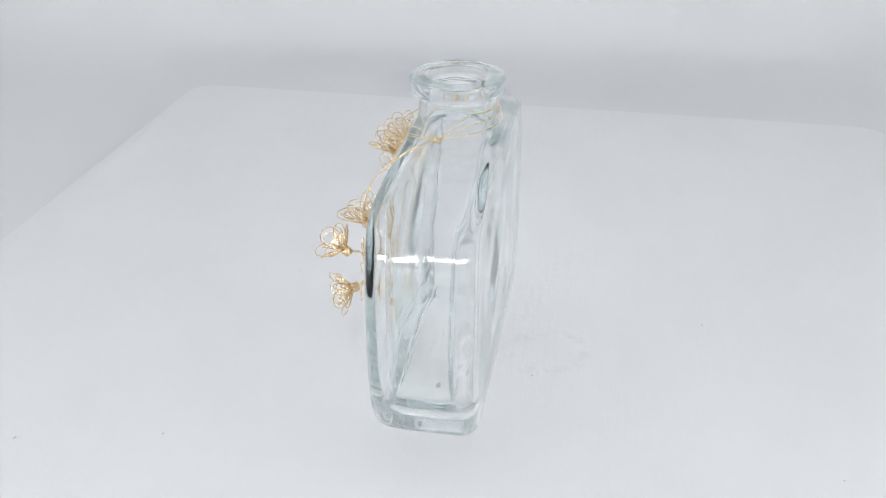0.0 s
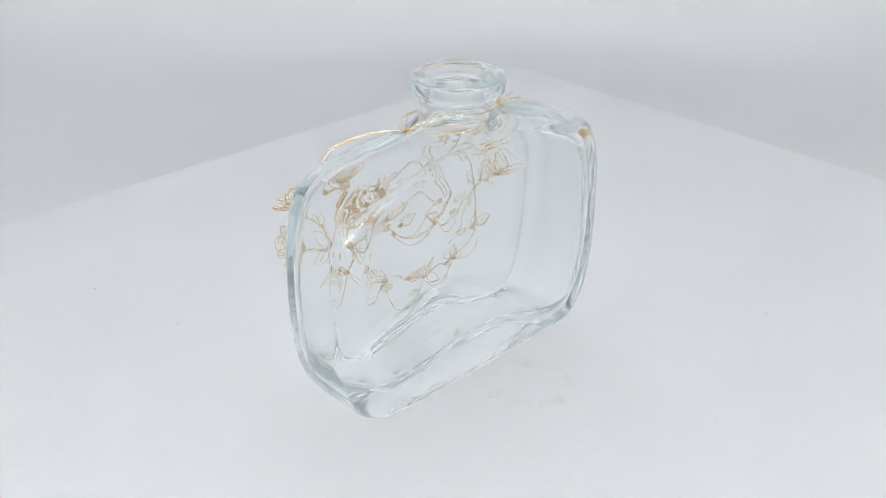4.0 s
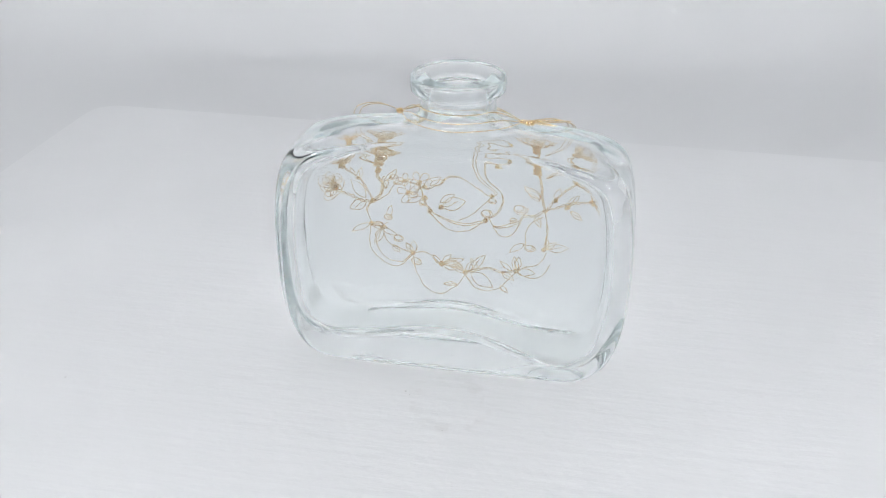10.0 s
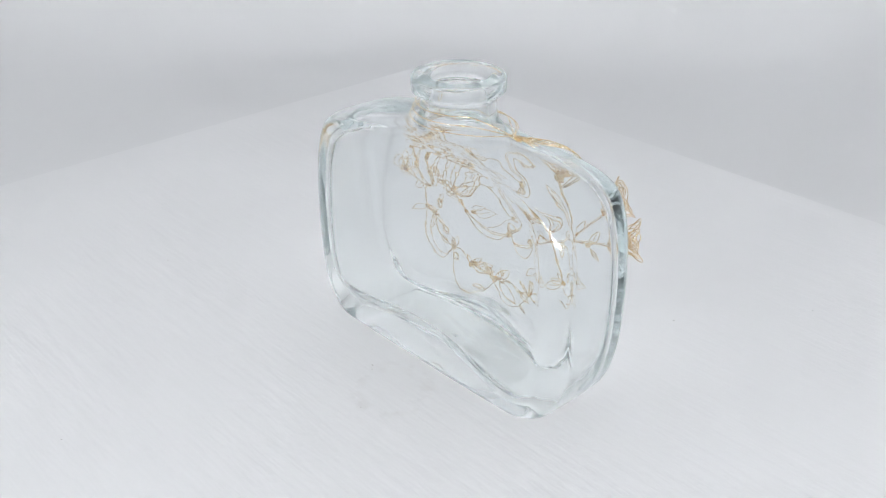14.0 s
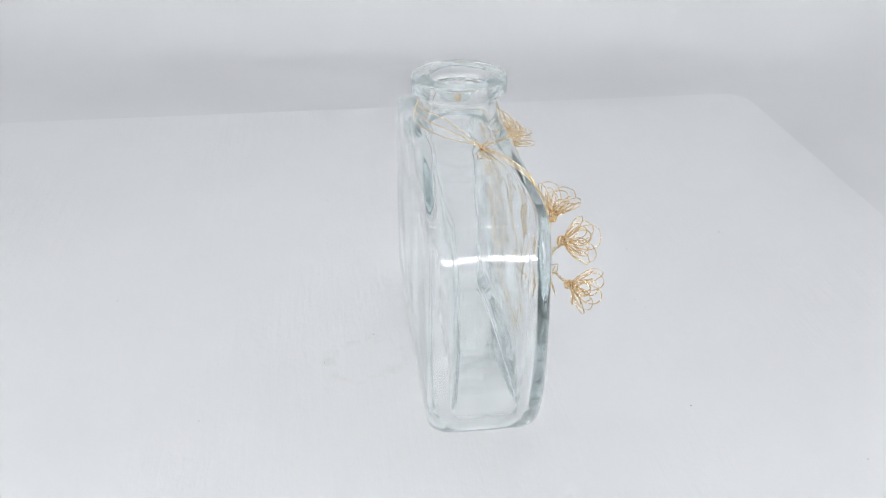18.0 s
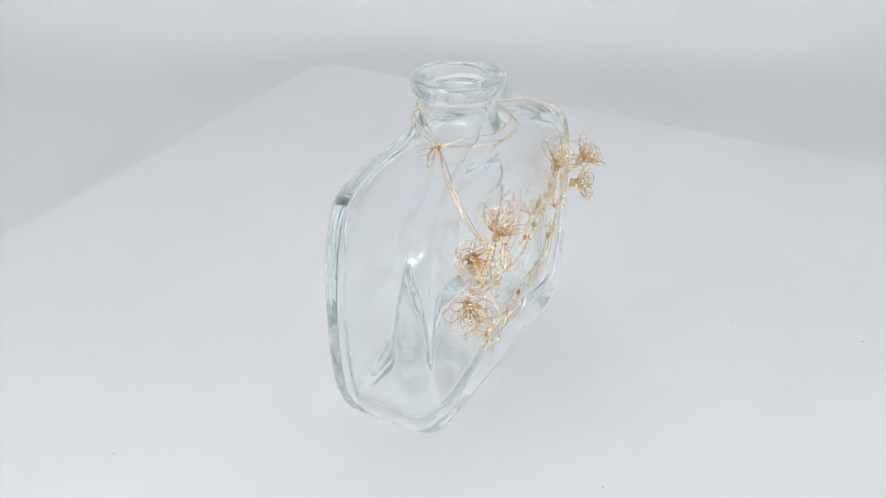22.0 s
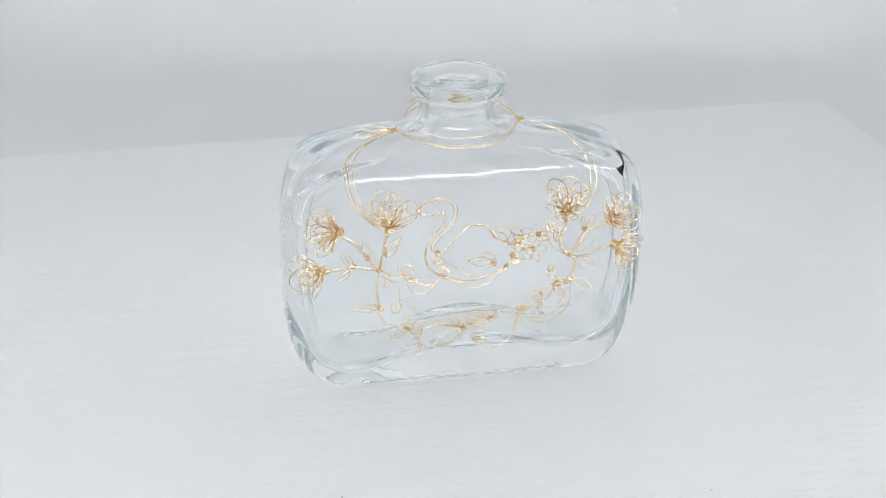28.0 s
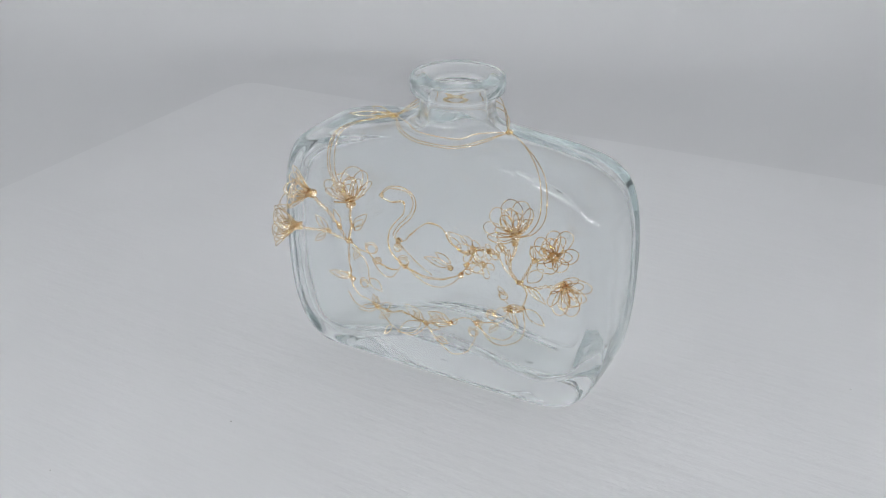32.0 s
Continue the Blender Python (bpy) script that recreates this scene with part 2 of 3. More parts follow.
def bottle():
    # half width, height, half depth, corner radius, roundness, inside (0 or 1)
    outer = [(0.3, 0.6, 0.1, 0.05, 0, 0), (8, 0.6, 3.5, 1, 0, 0), (20, 0.6, 8.6, 2, 0, 0), (28.5, 0.58, 12.0, 3, 0, 0), (31.0, 0.45, 13.0, 3.3, 0, 0), (33.2, 0.1, 13.7, 3.6, 0, 0), (36.5, 0, 14.3, 4.5, 0, 0), (41, 0.1, 15.0, 5.5, 0, 0),
             (44.5, 0.6, 15.6, 6, 0, 0), (47.6, 2.0, 16.0, 6, 0, 0), (50.2, 4.8, 16.2, 5.6, 0, 0), (52.5, 9.4, 16.4, 5.2, 0, 0), (54.4, 16, 16.4, 5, 0, 0), (55.6, 25, 16.4, 5, 0, 0),
             (56.0, 35, 16.4, 5, 0, 0), (55.9, 45, 16.4, 5, 0, 0), (55.3, 54, 16.4, 5, 0, 0), (54.2, 61, 16.3, 5, 0, 0),
             (52.4, 67.0, 16.2, 5.3, 0, 0), (50.2, 70.8, 16.0, 6, 0.0, 0), (46.8, 73.6, 15.6, 7.5, 0.03, 0), (41.0, 75.6, 15.0, 9, 0.15, 0), (32.5, 77.0, 14.3, 10, 0.35, 0),
             (24, 78.2, 13.85, 10, 0.6, 0), (17.5, 79.5, 13.05, 10, 0.9, 0), (13.8, 81.3, 12.1, 10, 1, 0), (12.0, 83.0, 11.6, 10, 1, 0), (11.4, 85.0, 11.4, 10, 1, 0),
             (11.3, 88.4, 11.3, 10, 1, 0), (11.6, 89.6, 11.6, 10, 1, 0), (12.8, 90.2, 12.8, 10, 1, 0), (13.8, 90.9, 13.8, 10, 1, 0), (14.1, 91.8, 14.1, 10, 1, 0),
             (14.1, 94.4, 14.1, 10, 1, 0), (13.9, 95.1, 13.9, 10, 1, 0), (13.3, 95.5, 13.3, 10, 1, 0)]
    inner = [(9.6, 95.55, 9.6, 9, 1, 1), (8.8, 95.1, 8.8, 8, 1, 1), (8.45, 93.6, 8.45, 8, 1, 1), (8.5, 89, 8.5, 8, 1, 1),
             (8.7, 84.8, 8.7, 8, 1, 1), (9.4, 81.8, 9.2, 8, 1, 1), (12, 79.0, 9.7, 8, 0.95, 1), (17.5, 76.9, 10.3, 8, 0.7, 1), (26, 75.0, 11.0, 8, 0.4, 1),
             (36, 72.8, 11.8, 8, 0.15, 1), (43.5, 69.8, 12.4, 7.5, 0.03, 1), (48.1, 65.4, 12.9, 6.5, 0, 1), (50.5, 59.5, 13.1, 6.5, 0, 1), (52.0, 52, 13.3, 6.5, 0, 1),
             (52.7, 43, 13.35, 6.5, 0, 1), (52.8, 35, 13.35, 6.5, 0, 1), (52.2, 25, 13.35, 6.5, 0, 1), (50.7, 17, 13.3, 6.5, 0, 1), (48.2, 11.4, 13.2, 6, 0, 1),
             (44.5, 7.4, 12.1, 6.5, 0, 1), (40, 5.3, 11.0, 6, 0, 1), (34, 4.5, 9.2, 5, 0, 1), (24, 4.4, 6.6, 3, 0, 1), (10, 4.4, 3.4, 1.5, 0, 1), (0.3, 4.4, 0.06, 0.04, 0, 1)]
    rings = []
    rows = outer + inner
    for i in range(len(rows) - 1):
        p = [Vector(rows[min(max(j, 0), len(rows) - 1)][:3]) for j in (i - 1, i, i + 1, i + 2)]
        steps = max(2, int((p[2] - p[1]).length / 0.8))
        if i in (0,):
            steps = 3
        for k in range(steps):
            t = k / steps
            q = 0.5 * (2 * p[1] + (p[2] - p[0]) * t + (2 * p[0] - 5 * p[1] + 4 * p[2] - p[3]) * t * t + (3 * p[1] - p[0] - 3 * p[2] + p[3]) * t ** 3)
            lin = [rows[i][c] * (1 - t) + rows[i + 1][c] * t for c in (3, 4, 5)]
            rings.append((q.x, q.y, q.z, *lin))
    rings.append(rows[-1])
    verts, faces, n = [], [], 0
    for a, z, b, r, k, inside in rings:
        mid = -1.5 + 1.3 * smooth01((z - 66) / 16)
        ring = section(max(a, 0.2), max(b, 0.04), r, k, mid)
        n = len(ring)
        for x, y in ring:
            zz = z
            if inside > 0.5:
                # the cavity's floor arches up in the middle and leans a little to one end
                low = 1 - smooth01((z - 5) / 16)
                zz += low * (7.0 * (0.5 + 0.5 * math.cos(math.pi * min(1.0, abs(x) / 39))) + 0.058 * x)
                # moulded inside: uneven thickness
                w = noise.noise(Vector((x * 0.045, y * 0.05, z * 0.04))) * 0.5 * smooth01((82 - z) / 12)
                w += noise.noise(Vector((x * 0.11 + 5, y * 0.12, z * 0.1))) * 0.04 * smooth01((82 - z) / 12)
                w *= 1 - 0.8 * smooth01((abs(x) - 28) / 16)
                x, y = x * (1 + w / max(12.0, math.hypot(x, y))), (y - mid) * (1 + w / 14) + mid
            elif 4 < z < 84:
                # slight waviness of the moulded outside
                w = noise.noise(Vector((x * 0.07, y * 0.09, z * 0.1))) * (0.06 + 0.16 * smooth01((z - 58) / 8) * smooth01((82 - z) / 5)) + noise.noise(Vector((x * 0.3, y * 0.3, z * 0.35 + 9))) * 0.02
                x, y = x * (1 + w / max(12.0, abs(x))), y * (1 + w / max(12.0, abs(y)))
            verts.append(((x + 0.6 * smooth01((84 - z) / 6)) * 0.001, y * 0.001, zz * 0.001 + 0.00015))
    for i in range(len(rings) - 1):
        for k in range(n):
            j = (k + 1) % n
            faces.append((i * n + k, i * n + j, (i + 1) * n + j, (i + 1) * n + k))
    # close both ends at a centre point
    last = (len(rings) - 1) * n
    ends = (sum(v[2] for v in verts[:n]) / n, sum(v[2] for v in verts[last:last + n]) / n)
    verts += [(0.0, -0.0012, ends[0]), (0.0, -0.0012, ends[1])]
    for k in range(n):
        j = (k + 1) % n
        faces.append((j, k, len(verts) - 2))
        faces.append((last + k, last + j, len(verts) - 1))
    thing = new("glass_bottle")
    tagged(thing, "empty clear flat glass bottle with rounded shoulders and thick lip", "bottle")
    body = mesh_object("body", verts, faces, GLASS, thing, True)
    body.visible_shadow = False
    for x, y, l in ((25.6, 0.0, 0.5), (26.7, 0.0, 0.9), (27.7, 0.0, 0.7)):
        part("mould_mark", box_bm((x - 0.35) * 0.001, (x + 0.35) * 0.001, (y - l) * 0.001, (y + l) * 0.001, 0.00042, 0.00064, 0.00006), MARK, thing, "small grey raised mould mark under the base")
    return thing


# ---- wire ornament (mm; x across the bottle's front, z up) ----
def depth(x, z):
    return -20.4 + 0.06 * min(x, 10) + ((45 - z) / 15 if z < 45 else 0.0)


def flat(*xz):
    return [Vector((x, depth(x, z), z)) for x, z in xz]


def rough_path(path, amount, seed):
    return [p + Vector((noise.noise(p * 0.35 + Vector((seed, 0, 0))), noise.noise(p * 0.35 + Vector((0, seed, 9))), noise.noise(p * 0.35 + Vector((7, 0, seed))))) * amount for p in path]


def twisted(path, gap=0.26, pitch=2.4, strands=2):
    """Wires twisted round a path."""
    fr = frames_along(path)
    out = [[] for _ in range(strands)]
    run = 0.0
    for i, p in enumerate(path):
        if i:
            run += (p - path[i - 1]).length
        s, b = fr[i]
        for k in range(strands):
            a = 2 * math.pi * (run / pitch + k / strands)
            out[k].append(p + (s * math.cos(a) + b * math.sin(a)) * gap)
    return out


def winding(centre, axis, radius, length, turns, rng):
    """A wound knot of wire about an axis."""
    c, d = Vector(centre), Vector(axis).normalized()
    s = d.orthogonal().normalized()
    b = d.cross(s)
    n = int(turns * 12)
    out = []
    for i in range(n + 1):
        t = i / n
        a = 2 * math.pi * turns * t
        r = radius * (0.75 + 0.5 * rng.random())
        out.append(c + d * (length * (t - 0.5) + rng.uniform(-0.12, 0.12)) + (s * math.cos(a) + b * math.sin(a)) * r)
    return spline(out, 0.35)


def petal(base, along, across, lift, length, width):
    """A rounded loop of wire from base out along a direction."""
    out = []
    for i in range(29):
        u = 2 * math.pi * i / 28
        f = (1 - math.cos(u)) / 2
        side = math.sin(u) * width / 2 * (0.35 + 0.65 * f) * 1.25
        out.append(base + along * (length * f) + across * side + lift * (length * 0.16 * f * f))
    return out


def flower(parent, base, tip, length, seed, outer=6, inner=4, spread=42):
    rng = random.Random(seed)
    base, axis = Vector(base), (Vector(tip) - Vector(base)).normalized()
    s = axis.orthogonal().normalized()
    b = axis.cross(s)
    head = wire_part("flower", [winding(base, axis, 1.15, 2.2, 9, rng), winding(base + axis * 0.9, s, 1.0, 1.4, 5, rng), winding(base + axis * 1.4, b, 1.2, 1.2, 4, rng)], parent, 0.155,
                     "gold wire flower with looped petals")
    for count, angle, scale, phase in ((outer, spread, 1.0, rng.random()), (inner, spread * 0.5, 0.8, rng.random())):
        for i in range(count):
            a = 2 * math.pi * (i + phase + rng.uniform(-0.15, 0.15)) / count
            out = s * math.cos(a) + b * math.sin(a)
            t = radians(angle * rng.uniform(0.8, 1.2))
            along = axis * math.cos(t) + out * math.sin(t)
            across = axis.cross(out).normalized()
            l = length * scale * rng.uniform(0.8, 1.0)
            w = l * rng.uniform(0.62, 0.8)
            loops = [petal(base + axis * 0.4, along, across, out, l, w)]
            if rng.random() < 0.6:
                loops.append(petal(base + axis * 0.5, (along + across * rng.uniform(-0.15, 0.15)).normalized(), across, out, l * rng.uniform(0.62, 0.8), w * 0.62))
            wire_part("petal", [rough_path(p, 0.35, seed * 7 + i) for p in loops], head, 0.14)


def leaf(parent, x0, z0, x1, z1, rng, wide=0.36, lift=0.8):
    a, b = Vector((x0, depth(x0, z0) - 0.2, z0)), Vector((x1, depth(x1, z1) - lift * rng.uniform(0.3, 1.6), z1))
    d = b - a
    s = d.cross(Vector((0, 1, 0))).normalized()
    s = (s + Vector((0, rng.uniform(-0.5, 0.5), 0))).normalized()
    w = d.length * wide * rng.uniform(0.85, 1.15)
    one = [a + d * t + s * w * 0.62 * math.sin(math.pi * t) ** 0.9 * (1.2 - 0.5 * t) for t in (i / 14 for i in range(15))]
    two = [a + d * t - s * w * 0.62 * math.sin(math.pi * t) ** 0.9 * (1.1 - 0.4 * t) for t in (i / 14 for i in range(15))]
    paths = [one + two[::-1][1:]]
    if rng.random() < 0.5:
        paths.append([a + d * t * 0.7 + s * w * 0.12 * math.sin(5 * t) for t in (i / 10 for i in range(11))])
    wire_part("leaf", paths, parent, 0.14)


def coil(parent, x, z, r, rng, turns=2.4):
    c = Vector((x, depth(x, z) - 0.3, z))
    a0 = rng.uniform(0, 6.28)
    path = []
    n = int(26 * turns)
    for i in range(n + 1):
        t = i / n
        a = a0 + 2 * math.pi * turns * t
        rr = r * (1.0 - 0.42 * t)
        path.append(c + Vector((rr * math.cos(a) + 0.25 * r * t, -1.2 * t + 0.25 * math.sin(a), rr * 0.86 * math.sin(a))))
    wire_part("coil", [path], parent, 0.135)


def rosette(parent, x, z, r, count, rng):
    c = Vector((x, depth(x, z) - 0.8, z))
    head = wire_part("rosette", [winding(c, (0, 1, 0), 0.6, 1.0, 4, rng)], parent, 0.14)
    for i in range(count):
        a = 2 * math.pi * (i + rng.uniform(-0.2, 0.2)) / count
        out = Vector((math.cos(a), -0.35 * rng.random(), math.sin(a))).normalized()
        across = out.cross(Vector((0, 1, 0))).normalized()
        wire_part("petal", [rough_path(petal(c, out, across, Vector((0, -1, 0)), r * rng.uniform(0.85, 1.15), r * 0.62), 0.3, i * 3.1)], head, 0.125)


def knot(parent, x, z, rng, size=0.62, y=None):
    c = (x, depth(x, z) - 0.2 if y is None else y, z)
    wire_part("knot", [winding(c, (rng.uniform(-1, 1), rng.uniform(-0.3, 0.3), rng.uniform(-1, 1)), size, 1.3, 5, rng),
                       winding(c, (rng.uniform(-1, 1), 0.2, rng.uniform(-1, 1)), size * 0.8, 0.9, 3, rng)], parent, 0.15)


def wire_ornament():
    rng = random.Random(5)
    o = new("wire_ornament")
    tagged(o, "gold wire swan, flowers and leaves hung round the bottle neck", "wire ornament")

    def line(name, *xz, wob=0.25, double=0.0):
        p = rough_path(spline(flat(*xz)), wob, rng.uniform(0, 50))
        paths = [p]
        if double:
            paths.append(rough_path([q + Vector((double * 0.6, -0.2, double)) for q in p], wob * 1.6, rng.uniform(0, 50)))
        return wire_part(name, paths, o)

    def stem(*pts, strands=2):
        p = rough_path(spline([Vector(q) for q in pts], 0.4), 0.45, rng.uniform(0, 50))
        return wire_part("stem", twisted(p, rng.uniform(0.3, 0.42), rng.uniform(2.6, 3.6), strands), o, 0.15)

    # loop round the neck: three strands in front, three behind, between the two side knots
    kl, kr = Vector((-19.1, -4.2, 80.6)), Vector((18.1, -2.9, 82.0))
    for y, z, bow in ((-17.2, 79.5, 1.0), (-16.6, 79.9, 0.96), (-14.4, 81.4, 0.86)):
        wire_part("neck_strand", [spline([kl, (-13 * bow, y * 0.72, z + 0.5), (-6, y * 0.96, z + 0.1), (1, y, z), (8, y * 0.94, z + 0.3), (13.5 * bow, y * 0.66, z + 1.2), kr])], o)
    for y, z, bow in ((13.2, 82.7, 0.9), (12.6, 84.9, 0.84), (11.9, 87.2, 0.78)):
        wire_part("neck_strand", [spline([kl, (-16 * bow, y * 0.45, z - 0.6), (-9 * bow, y * 0.85, z), (0, y, z), (9 * bow, y * 0.85, z + 0.2), (15.5 * bow, y * 0.45, z), kr])], o)
    for k, n in ((kl, 4), (kr, 2)):
        for i in range(n):
            knot(o, k.x - (i * 0.9 if n == 4 else -i * 0.4), k.z + rng.uniform(-0.2, 0.2), rng, 0.6, k.y + rng.uniform(-0.3, 0.3))
    # tails at the knot: narrow leaf-shaped loops
    for tx, ty, tz in ((-29.2, -1.7, 81.0), (-33, -8.6, 80.2), (-27.5, -5.5, 79.8)):
        a, b = kl + Vector((-2, 0, 0)), Vector((tx, ty, tz))
        d = b - a
        s = Vector((0.2, 0.7, 0.5)).normalized()
        path = [a + d * t + s * 1.1 * math.sin(math.pi * t) for t in (i / 12 for i in range(13))]
        path += [a + d * t - s * 0.9 * math.sin(math.pi * t) for t in (1 - i / 12 for i in range(1, 13))]
        wire_part("knot_tail", [path], o, 0.15)
    # strands from the knots over the shoulders down to the two branches
    for dx, dz in ((0.0, 0.0), (1.5, 0.3), (-0.9, -0.4)):
        wire_part("hanging_strand", [spline([kl, (-24.5 + dx * 0.4, -8.2, 80.0 + dz), (-29.6 + dx, -12.0, 79.0 + dz), (-33 + dx, -15.5, 76.5 + dz), (-33.6 + dx, -18.6, 71.5),
                                             (-32.2 + dx, -20.8, 66), (-28.6 + dx * 0.6, -21.8, 61), (-25.8 + dx * 0.3, -22.2, 58)])], o)
    for dx, dz in ((0.0, 0.0), (1.7, 0.4)):
        wire_part("hanging_strand", [spline([kr, (22, -5.6, 82.2), (27, -9.5, 81.2 + dz), (31.5 + dx * 0.6, -13.5, 79 + dz), (34.6 + dx, -16.8, 76 + dz), (36.2 + dx, -18.9, 71),
                                             (36.2 + dx, -19.8, 66), (34 + dx * 0.7, -20.4, 61.5), (30.5, -20.4, 59)])], o)
    # swan
    line("swan_neck", (-14.1, 61.3), (-13.6, 63.5), (-10.7, 65.7), (-6.6, 66.0), (-3.4, 64.2), (-2.7, 60.5), (-4.5, 56.5), (-7.5, 53.2), (-9.5, 50.0), (-8.9, 47.7), wob=0.15)
    line("swan_neck", (-14.1, 61.3), (-10.7, 60.6), (-7.8, 61.3), (-6.5, 60.6), (-6.8, 57.4), (-9.5, 54.3), (-11.7, 50.6), (-12.2, 46.2), (-10.6, 42.3), (-8.4, 40.6), wob=0.15, double=0.45)
    line("swan_neck", (-13.8, 62.8), (-11.3, 64.9), (-7.5, 65.3), (-4.5, 64.2), (-3.6, 61.1), (-5.0, 57.4), (-8.0, 54.1), (-10.5, 50.2), (-9.2, 47.9))
    knot(o, -13.9, 62.2, rng, 0.45)
    line("swan_back", (-8.9, 47.7), (-6.2, 49.0), (-2.6, 53.1), (1.1, 56.1), (4.8, 56.2), (7.3, 54.2), (8.7, 51.7), (11.1, 50.4), double=0.35)
    line("swan_belly", (-8.4, 40.6), (-6.6, 39.2), (-0.8, 37.3), (4.3, 37.5), (8.0, 39.0), (11.8, 41.5), (13.5, 43.2), double=0.5)
    line("swan_belly", (-6.2, 40.0), (-2.5, 36.5), (1.8, 35.0), (6.0, 35.6), (9.4, 38.0), (12.3, 41.1))
    line("swan_wing", (-8.4, 47.7), (-5.0, 44.2), (-0.8, 40.6), (2.6, 38.7))
    line("tail_stem", (13.5, 43.2), (14.7, 46.1), (15.8, 49.0), (17.0, 50.9), (19.3, 51.7), double=0.4)
    line("tail_stem", (11.1, 50.4), (13.3, 49.0), (15.8, 49.8), (17.5, 47.2), (20.0, 48.0), double=0.4)
    rosette(o, 16.4, 52.2, 4.4, 6, rng)
    rosette(o, 20.2, 47.6, 3.6, 5, rng)
    rosette(o, 21.6, 52.4, 2.8, 4, rng)
    for x, z, r in ((23.5, 51.5, 1.5), (24.8, 54.2, 1.4), (14.8, 44.0, 1.3)):
        coil(o, x, z, r, rng)
    # branches
    stem((-25.8, -22.3, 44.0), (-24.6, -22.6, 49.2), (-24.0, -23.5, 53.9), (-22.7, -24.8, 58.6), strands=3)
    stem((-25.8, -22.3, 44.0), (-30.1, -23.2, 45.6), (-33.4, -24.0, 46.5), (-41.5, -26.2, 47.2))
    stem((-26.2, -22.4, 44.6), (-28.8, -22.8, 48.5), (-31.5, -23.4, 52.4), (-33.8, -24.0, 55.2), (-37.0, -24.6, 58.4))
    flower(o, (-22.6, -25.0, 59.1), (-22.4, -27.5, 68.3), 9.8, 1, 8, 5, 40)
    flower(o, (-37.1, -24.6, 58.8), (-45.1, -31.2, 62.5), 10.0, 2, 8, 4, 34)
    flower(o, (-41.9, -26.3, 47.3), (-49.3, -32.0, 48.6), 9.6, 3, 8, 4, 38)
    stem((31.5, -20.6, 44.6), (28.8, -20.4, 47.4), (28.0, -20.4, 50.8), (29.4, -20.2, 54.0), (29.8, -20.0, 56.8), (29.5, -19.9, 59.0), strands=3)
    stem((31.5, -20.6, 44.6), (34.0, -20.6, 49.5), (35.8, -21, 52.9), (38.6, -22, 55.3), (42.4, -23.2, 57.2))
    stem((31.5, -20.6, 44.6), (35.2, -20.6, 44.1), (39.3, -20.2, 45.4), (44.8, -19.8, 47.2))
    flower(o, (29.6, -20.2, 59.4), (28.9, -24.6, 68.5), 9.4, 4, 8, 5, 40)
    flower(o, (42.6, -23.3, 57.4), (44.2, -28.4, 63.2), 8.4, 5, 7, 4, 44)
    flower(o, (45.2, -20.6, 47.6), (49.8, -26.6, 46.9), 8.0, 6, 7, 4, 44)
    # garland
    line("garland_wire", (-25.8, 44.0), (-22.7, 41.8), (-19.4, 41.4), (-17.7, 39.3), (-15.2, 38.1), (-11.8, 37.2), (-9.3, 37.8), (-8.1, 39.6), double=0.4)
    line("garland_wire", (-18.1, 39.3), (-15.6, 35.0), (-11.9, 34.3), (-9.0, 37.6))
    line("garland_wire", (-26.0, 43.4), (-26.8, 37.4), (-26.2, 30.5), double=0.4)
    line("garland_wire", (-25.2, 41.8), (-21.1, 38.9), (-19.9, 35.2), (-19.8, 31.1))
    line("garland_wire", (-26.6, 29.0), (-24.2, 24.8), (-19.9, 23.2), (-17.5, 21.5))
    line("garland_wire", (-28.0, 24.8), (-25.2, 20.5), (-20.9, 19.8), (-17.5, 21.5))
    line("garland_wire", (-17.5, 21.5), (-13.0, 20.8), (-8.6, 22.0), (-4.2, 21.1), (-0.2, 20.2), double=0.35)
    line("garland_wire", (-17.0, 21.0), (-13.1, 15.9), (-8.7, 13.7), (-4.3, 14.7), (-0.2, 19.1))
    line("garland_wire", (-0.2, 20.2), (3.6, 21.6), (8.0, 22.7), (10.9, 25.0), (14.0, 26.6), (17.3, 25.7))
    line("garland_wire", (-0.2, 20.2), (2.8, 15.3), (8.2, 11.2), (13.5, 13.5), (16.3, 19.1), (17.1, 24.6))
    line("garland_wire", (17.3, 25.7), (21.1, 21.9), (26.3, 22.3), (29.6, 25.8), (30.7, 30.3), (28.7, 34.2))
    line("garland_wire", (17.3, 25.0), (22.0, 20.4), (26.4, 20.3), (31.4, 23.9), (33.1, 29.3), (32.4, 35.5))
    line("garland_wire", (17.3, 25.7), (20.9, 27.0), (24.3, 28.0), (26.7, 30.2), (27.9, 33.7))
    line("garland_wire", (25.9, 37.0), (29.0, 35.2), (32.4, 35.9))
    line("garland_wire", (32.3, 36.3), (33.4, 40.6), (32.7, 43.2), (31.5, 44.6), double=0.4)
    line("garland_wire", (31.0, 44.4), (26.7, 47.4), (24.3, 51.1), (21.9, 52.9), (19.3, 51.7))
    # leaves: root and tip
    for x0, z0, x1, z1 in ((-26.5, 30.7, -34.2, 31.2), (-24.1, 49.2, -19.0, 55.1), (-23.8, 48.3, -20.0, 53.3), (-28.8, 48.7, -30.2, 54.5), (-33.4, 46.4, -36.8, 51.2),
                           (-34.3, 44.9, -38.1, 41.7), (-17.7, 22.1, -18.2, 26.6), (-16.1, 21.7, -12.0, 24.6), (-2.1, 20.2, -9.9, 14.6), (-1.3, 20.8, -6.8, 26.3),
                           (0.7, 20.6, 4.5, 24.4), (8.0, 22.7, 0.6, 24.9), (8.5, 22.7, 10.9, 25.3)):
        leaf(o, x0, z0, x1, z1, rng)
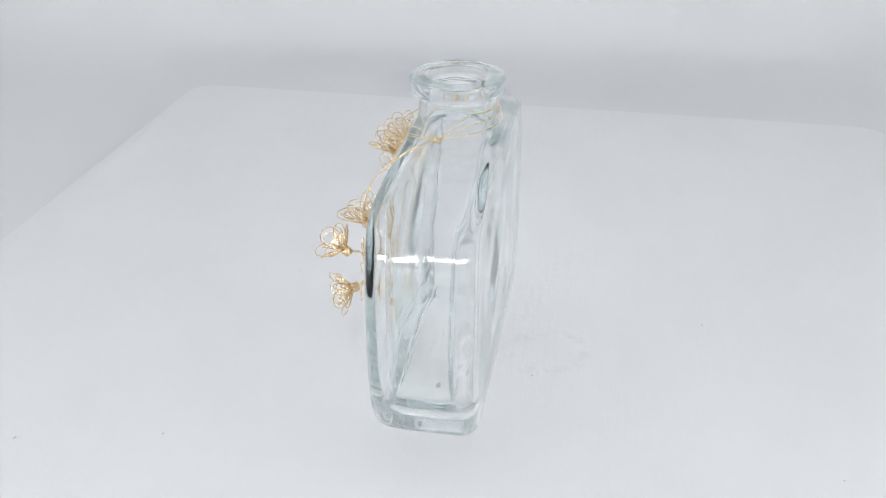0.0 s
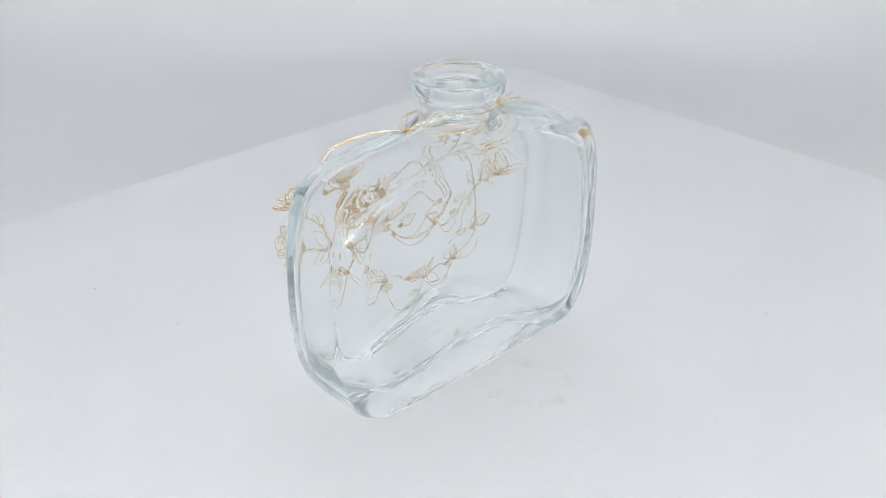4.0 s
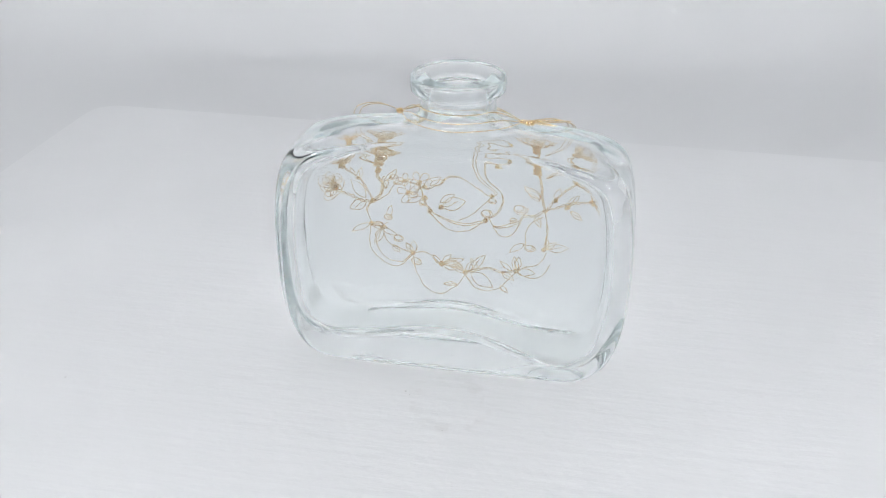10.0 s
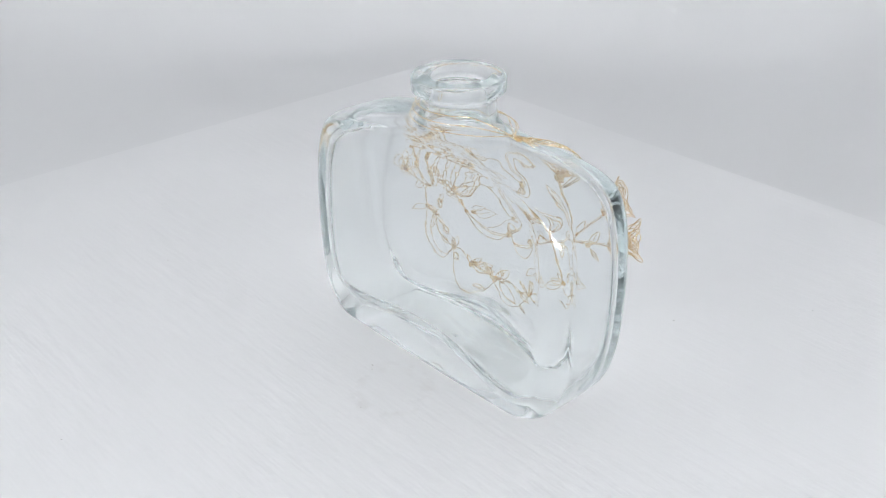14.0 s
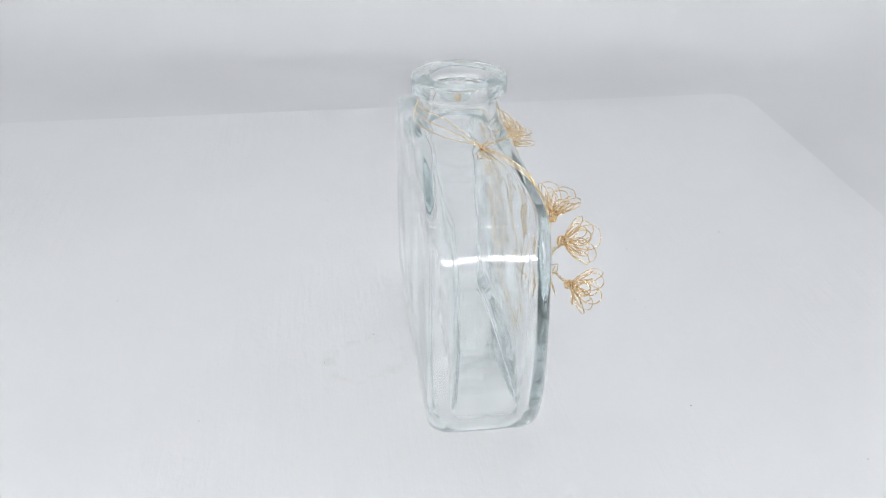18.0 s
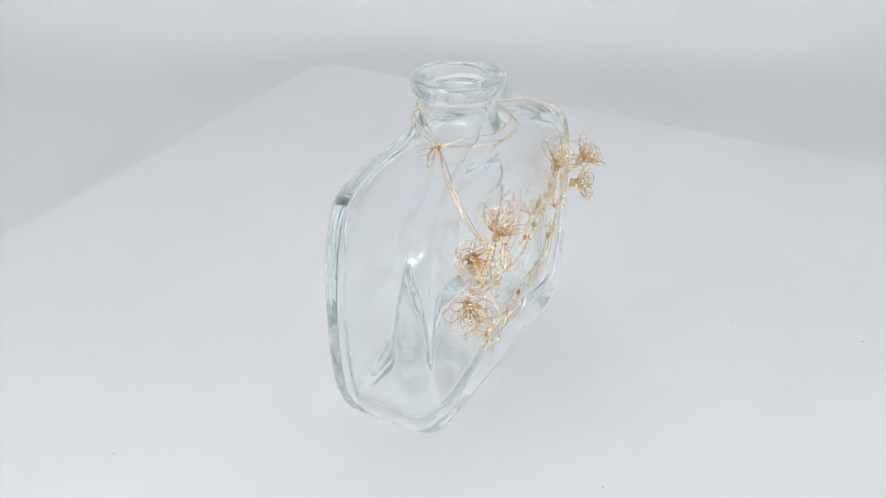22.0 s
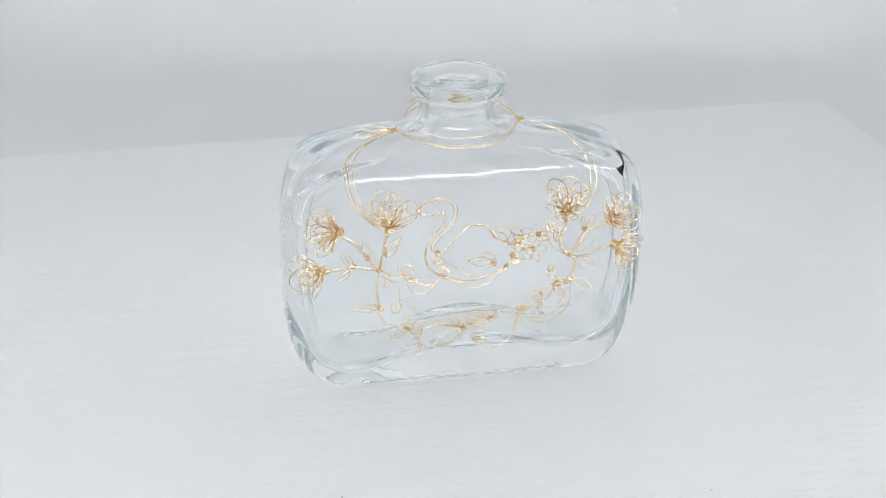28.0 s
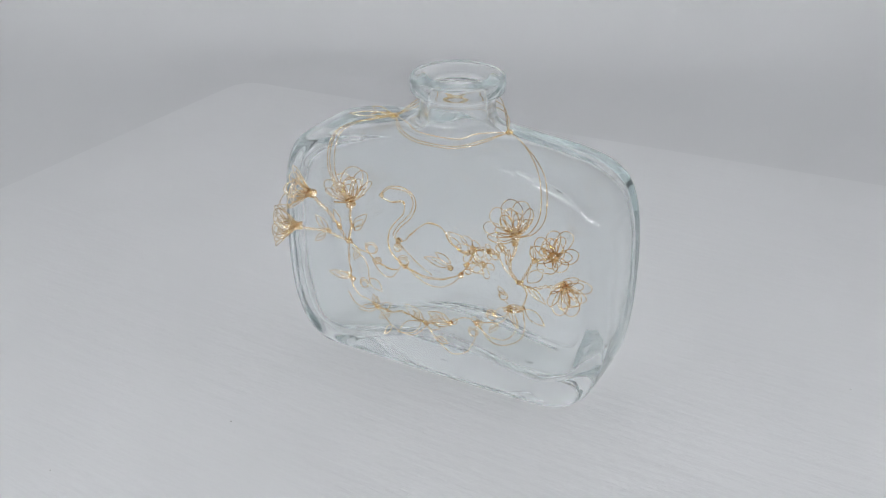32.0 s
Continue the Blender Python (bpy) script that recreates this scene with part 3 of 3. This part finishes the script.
    for x0, z0, x1, z1 in ((33.2, 35.9, 39.6, 32.0), (33.9, 45.3, 38.8, 51.4), (33.7, 44.1, 40.0, 40.2), (27.6, 52.3, 24.2, 56.7), (27.1, 49.3, 27.9, 54.6), (35.7, 53.2, 34.6, 57.7),
                           (37.0, 54.8, 38.4, 57.9), (8.4, 43.5, 0.5, 45.2), (8.9, 44.7, 4.1, 47.6), (14.6, 50.3, 8.5, 55.5), (12.4, 50.8, 7.7, 54.2), (27.9, 34.2, 31.2, 28.2), (15.0, 46.2, 20.1, 44.3)):
        leaf(o, x0, z0, x1, z1, rng)
    # small leaves and loops crowding the garland's knots
    for x, z, n in ((-26.2, 30.4, 3), (-17.5, 21.7, 4), (-13, 20.8, 2), (-4.2, 21.1, 2), (-0.2, 20.2, 4), (8.0, 22.7, 3), (17.2, 25.4, 4), (24.3, 28.0, 2), (28.4, 34.4, 3),
                    (32.4, 36.0, 3), (-19.6, 32.0, 2), (-22.7, 41.8, 2), (26.3, 38.8, 2), (2.8, 15.6, 1), (-12.8, 16.0, 1)):
        for _ in range((n + 1) // 2):
            a, l = rng.uniform(0, 2 * math.pi), rng.uniform(4.2, 7.2)
            leaf(o, x, z, x + l * math.cos(a), z + 0.75 * l * math.sin(a), rng, 0.38, 1.4)
    for x, z, r in ((-17.9, 43.8, 2.4), (-15.9, 39.7, 1.2), (-6.9, 41.6, 2.1), (-8.7, 46.0, 1.4), (-21.4, 30.0, 1.8), (16.2, 22.4, 1.8), (22.4, 30.5, 1.9), (26.3, 38.8, 1.6)):
        coil(o, x, z, r, rng)
    for x, z in ((-25.8, 44.0), (-25.7, 30.1), (-17.5, 21.7), (-0.2, 20.2), (8.1, 22.7), (17.3, 25.7), (28.2, 34.6), (32.4, 35.9), (31.5, 44.6), (8.7, 43.1), (12.3, 41.5),
                 (14.6, 49.9), (16.5, 50.9), (14.2, 45.6), (-8.4, 48.3), (-6.6, 39.6), (-29.1, 48.5), (-33.1, 46.1), (29.5, 56.8), (35.8, 52.9)):
        knot(o, x, z, rng)
    return o


BOARD = board()
BOTTLE = bottle()
ORNAMENT = wire_ornament()


def motions():
    """Board, bottle and ornament turn together, clockwise seen from above."""
    rows = [(t * 1.0, pose(0, 0, 0, 0, 0, -TURN_RATE * (t - FRONT_TIME))) for t in range(33)]
    walk(BOARD, rows)
    walk(BOTTLE, rows)
    walk(ORNAMENT, rows)


motions()
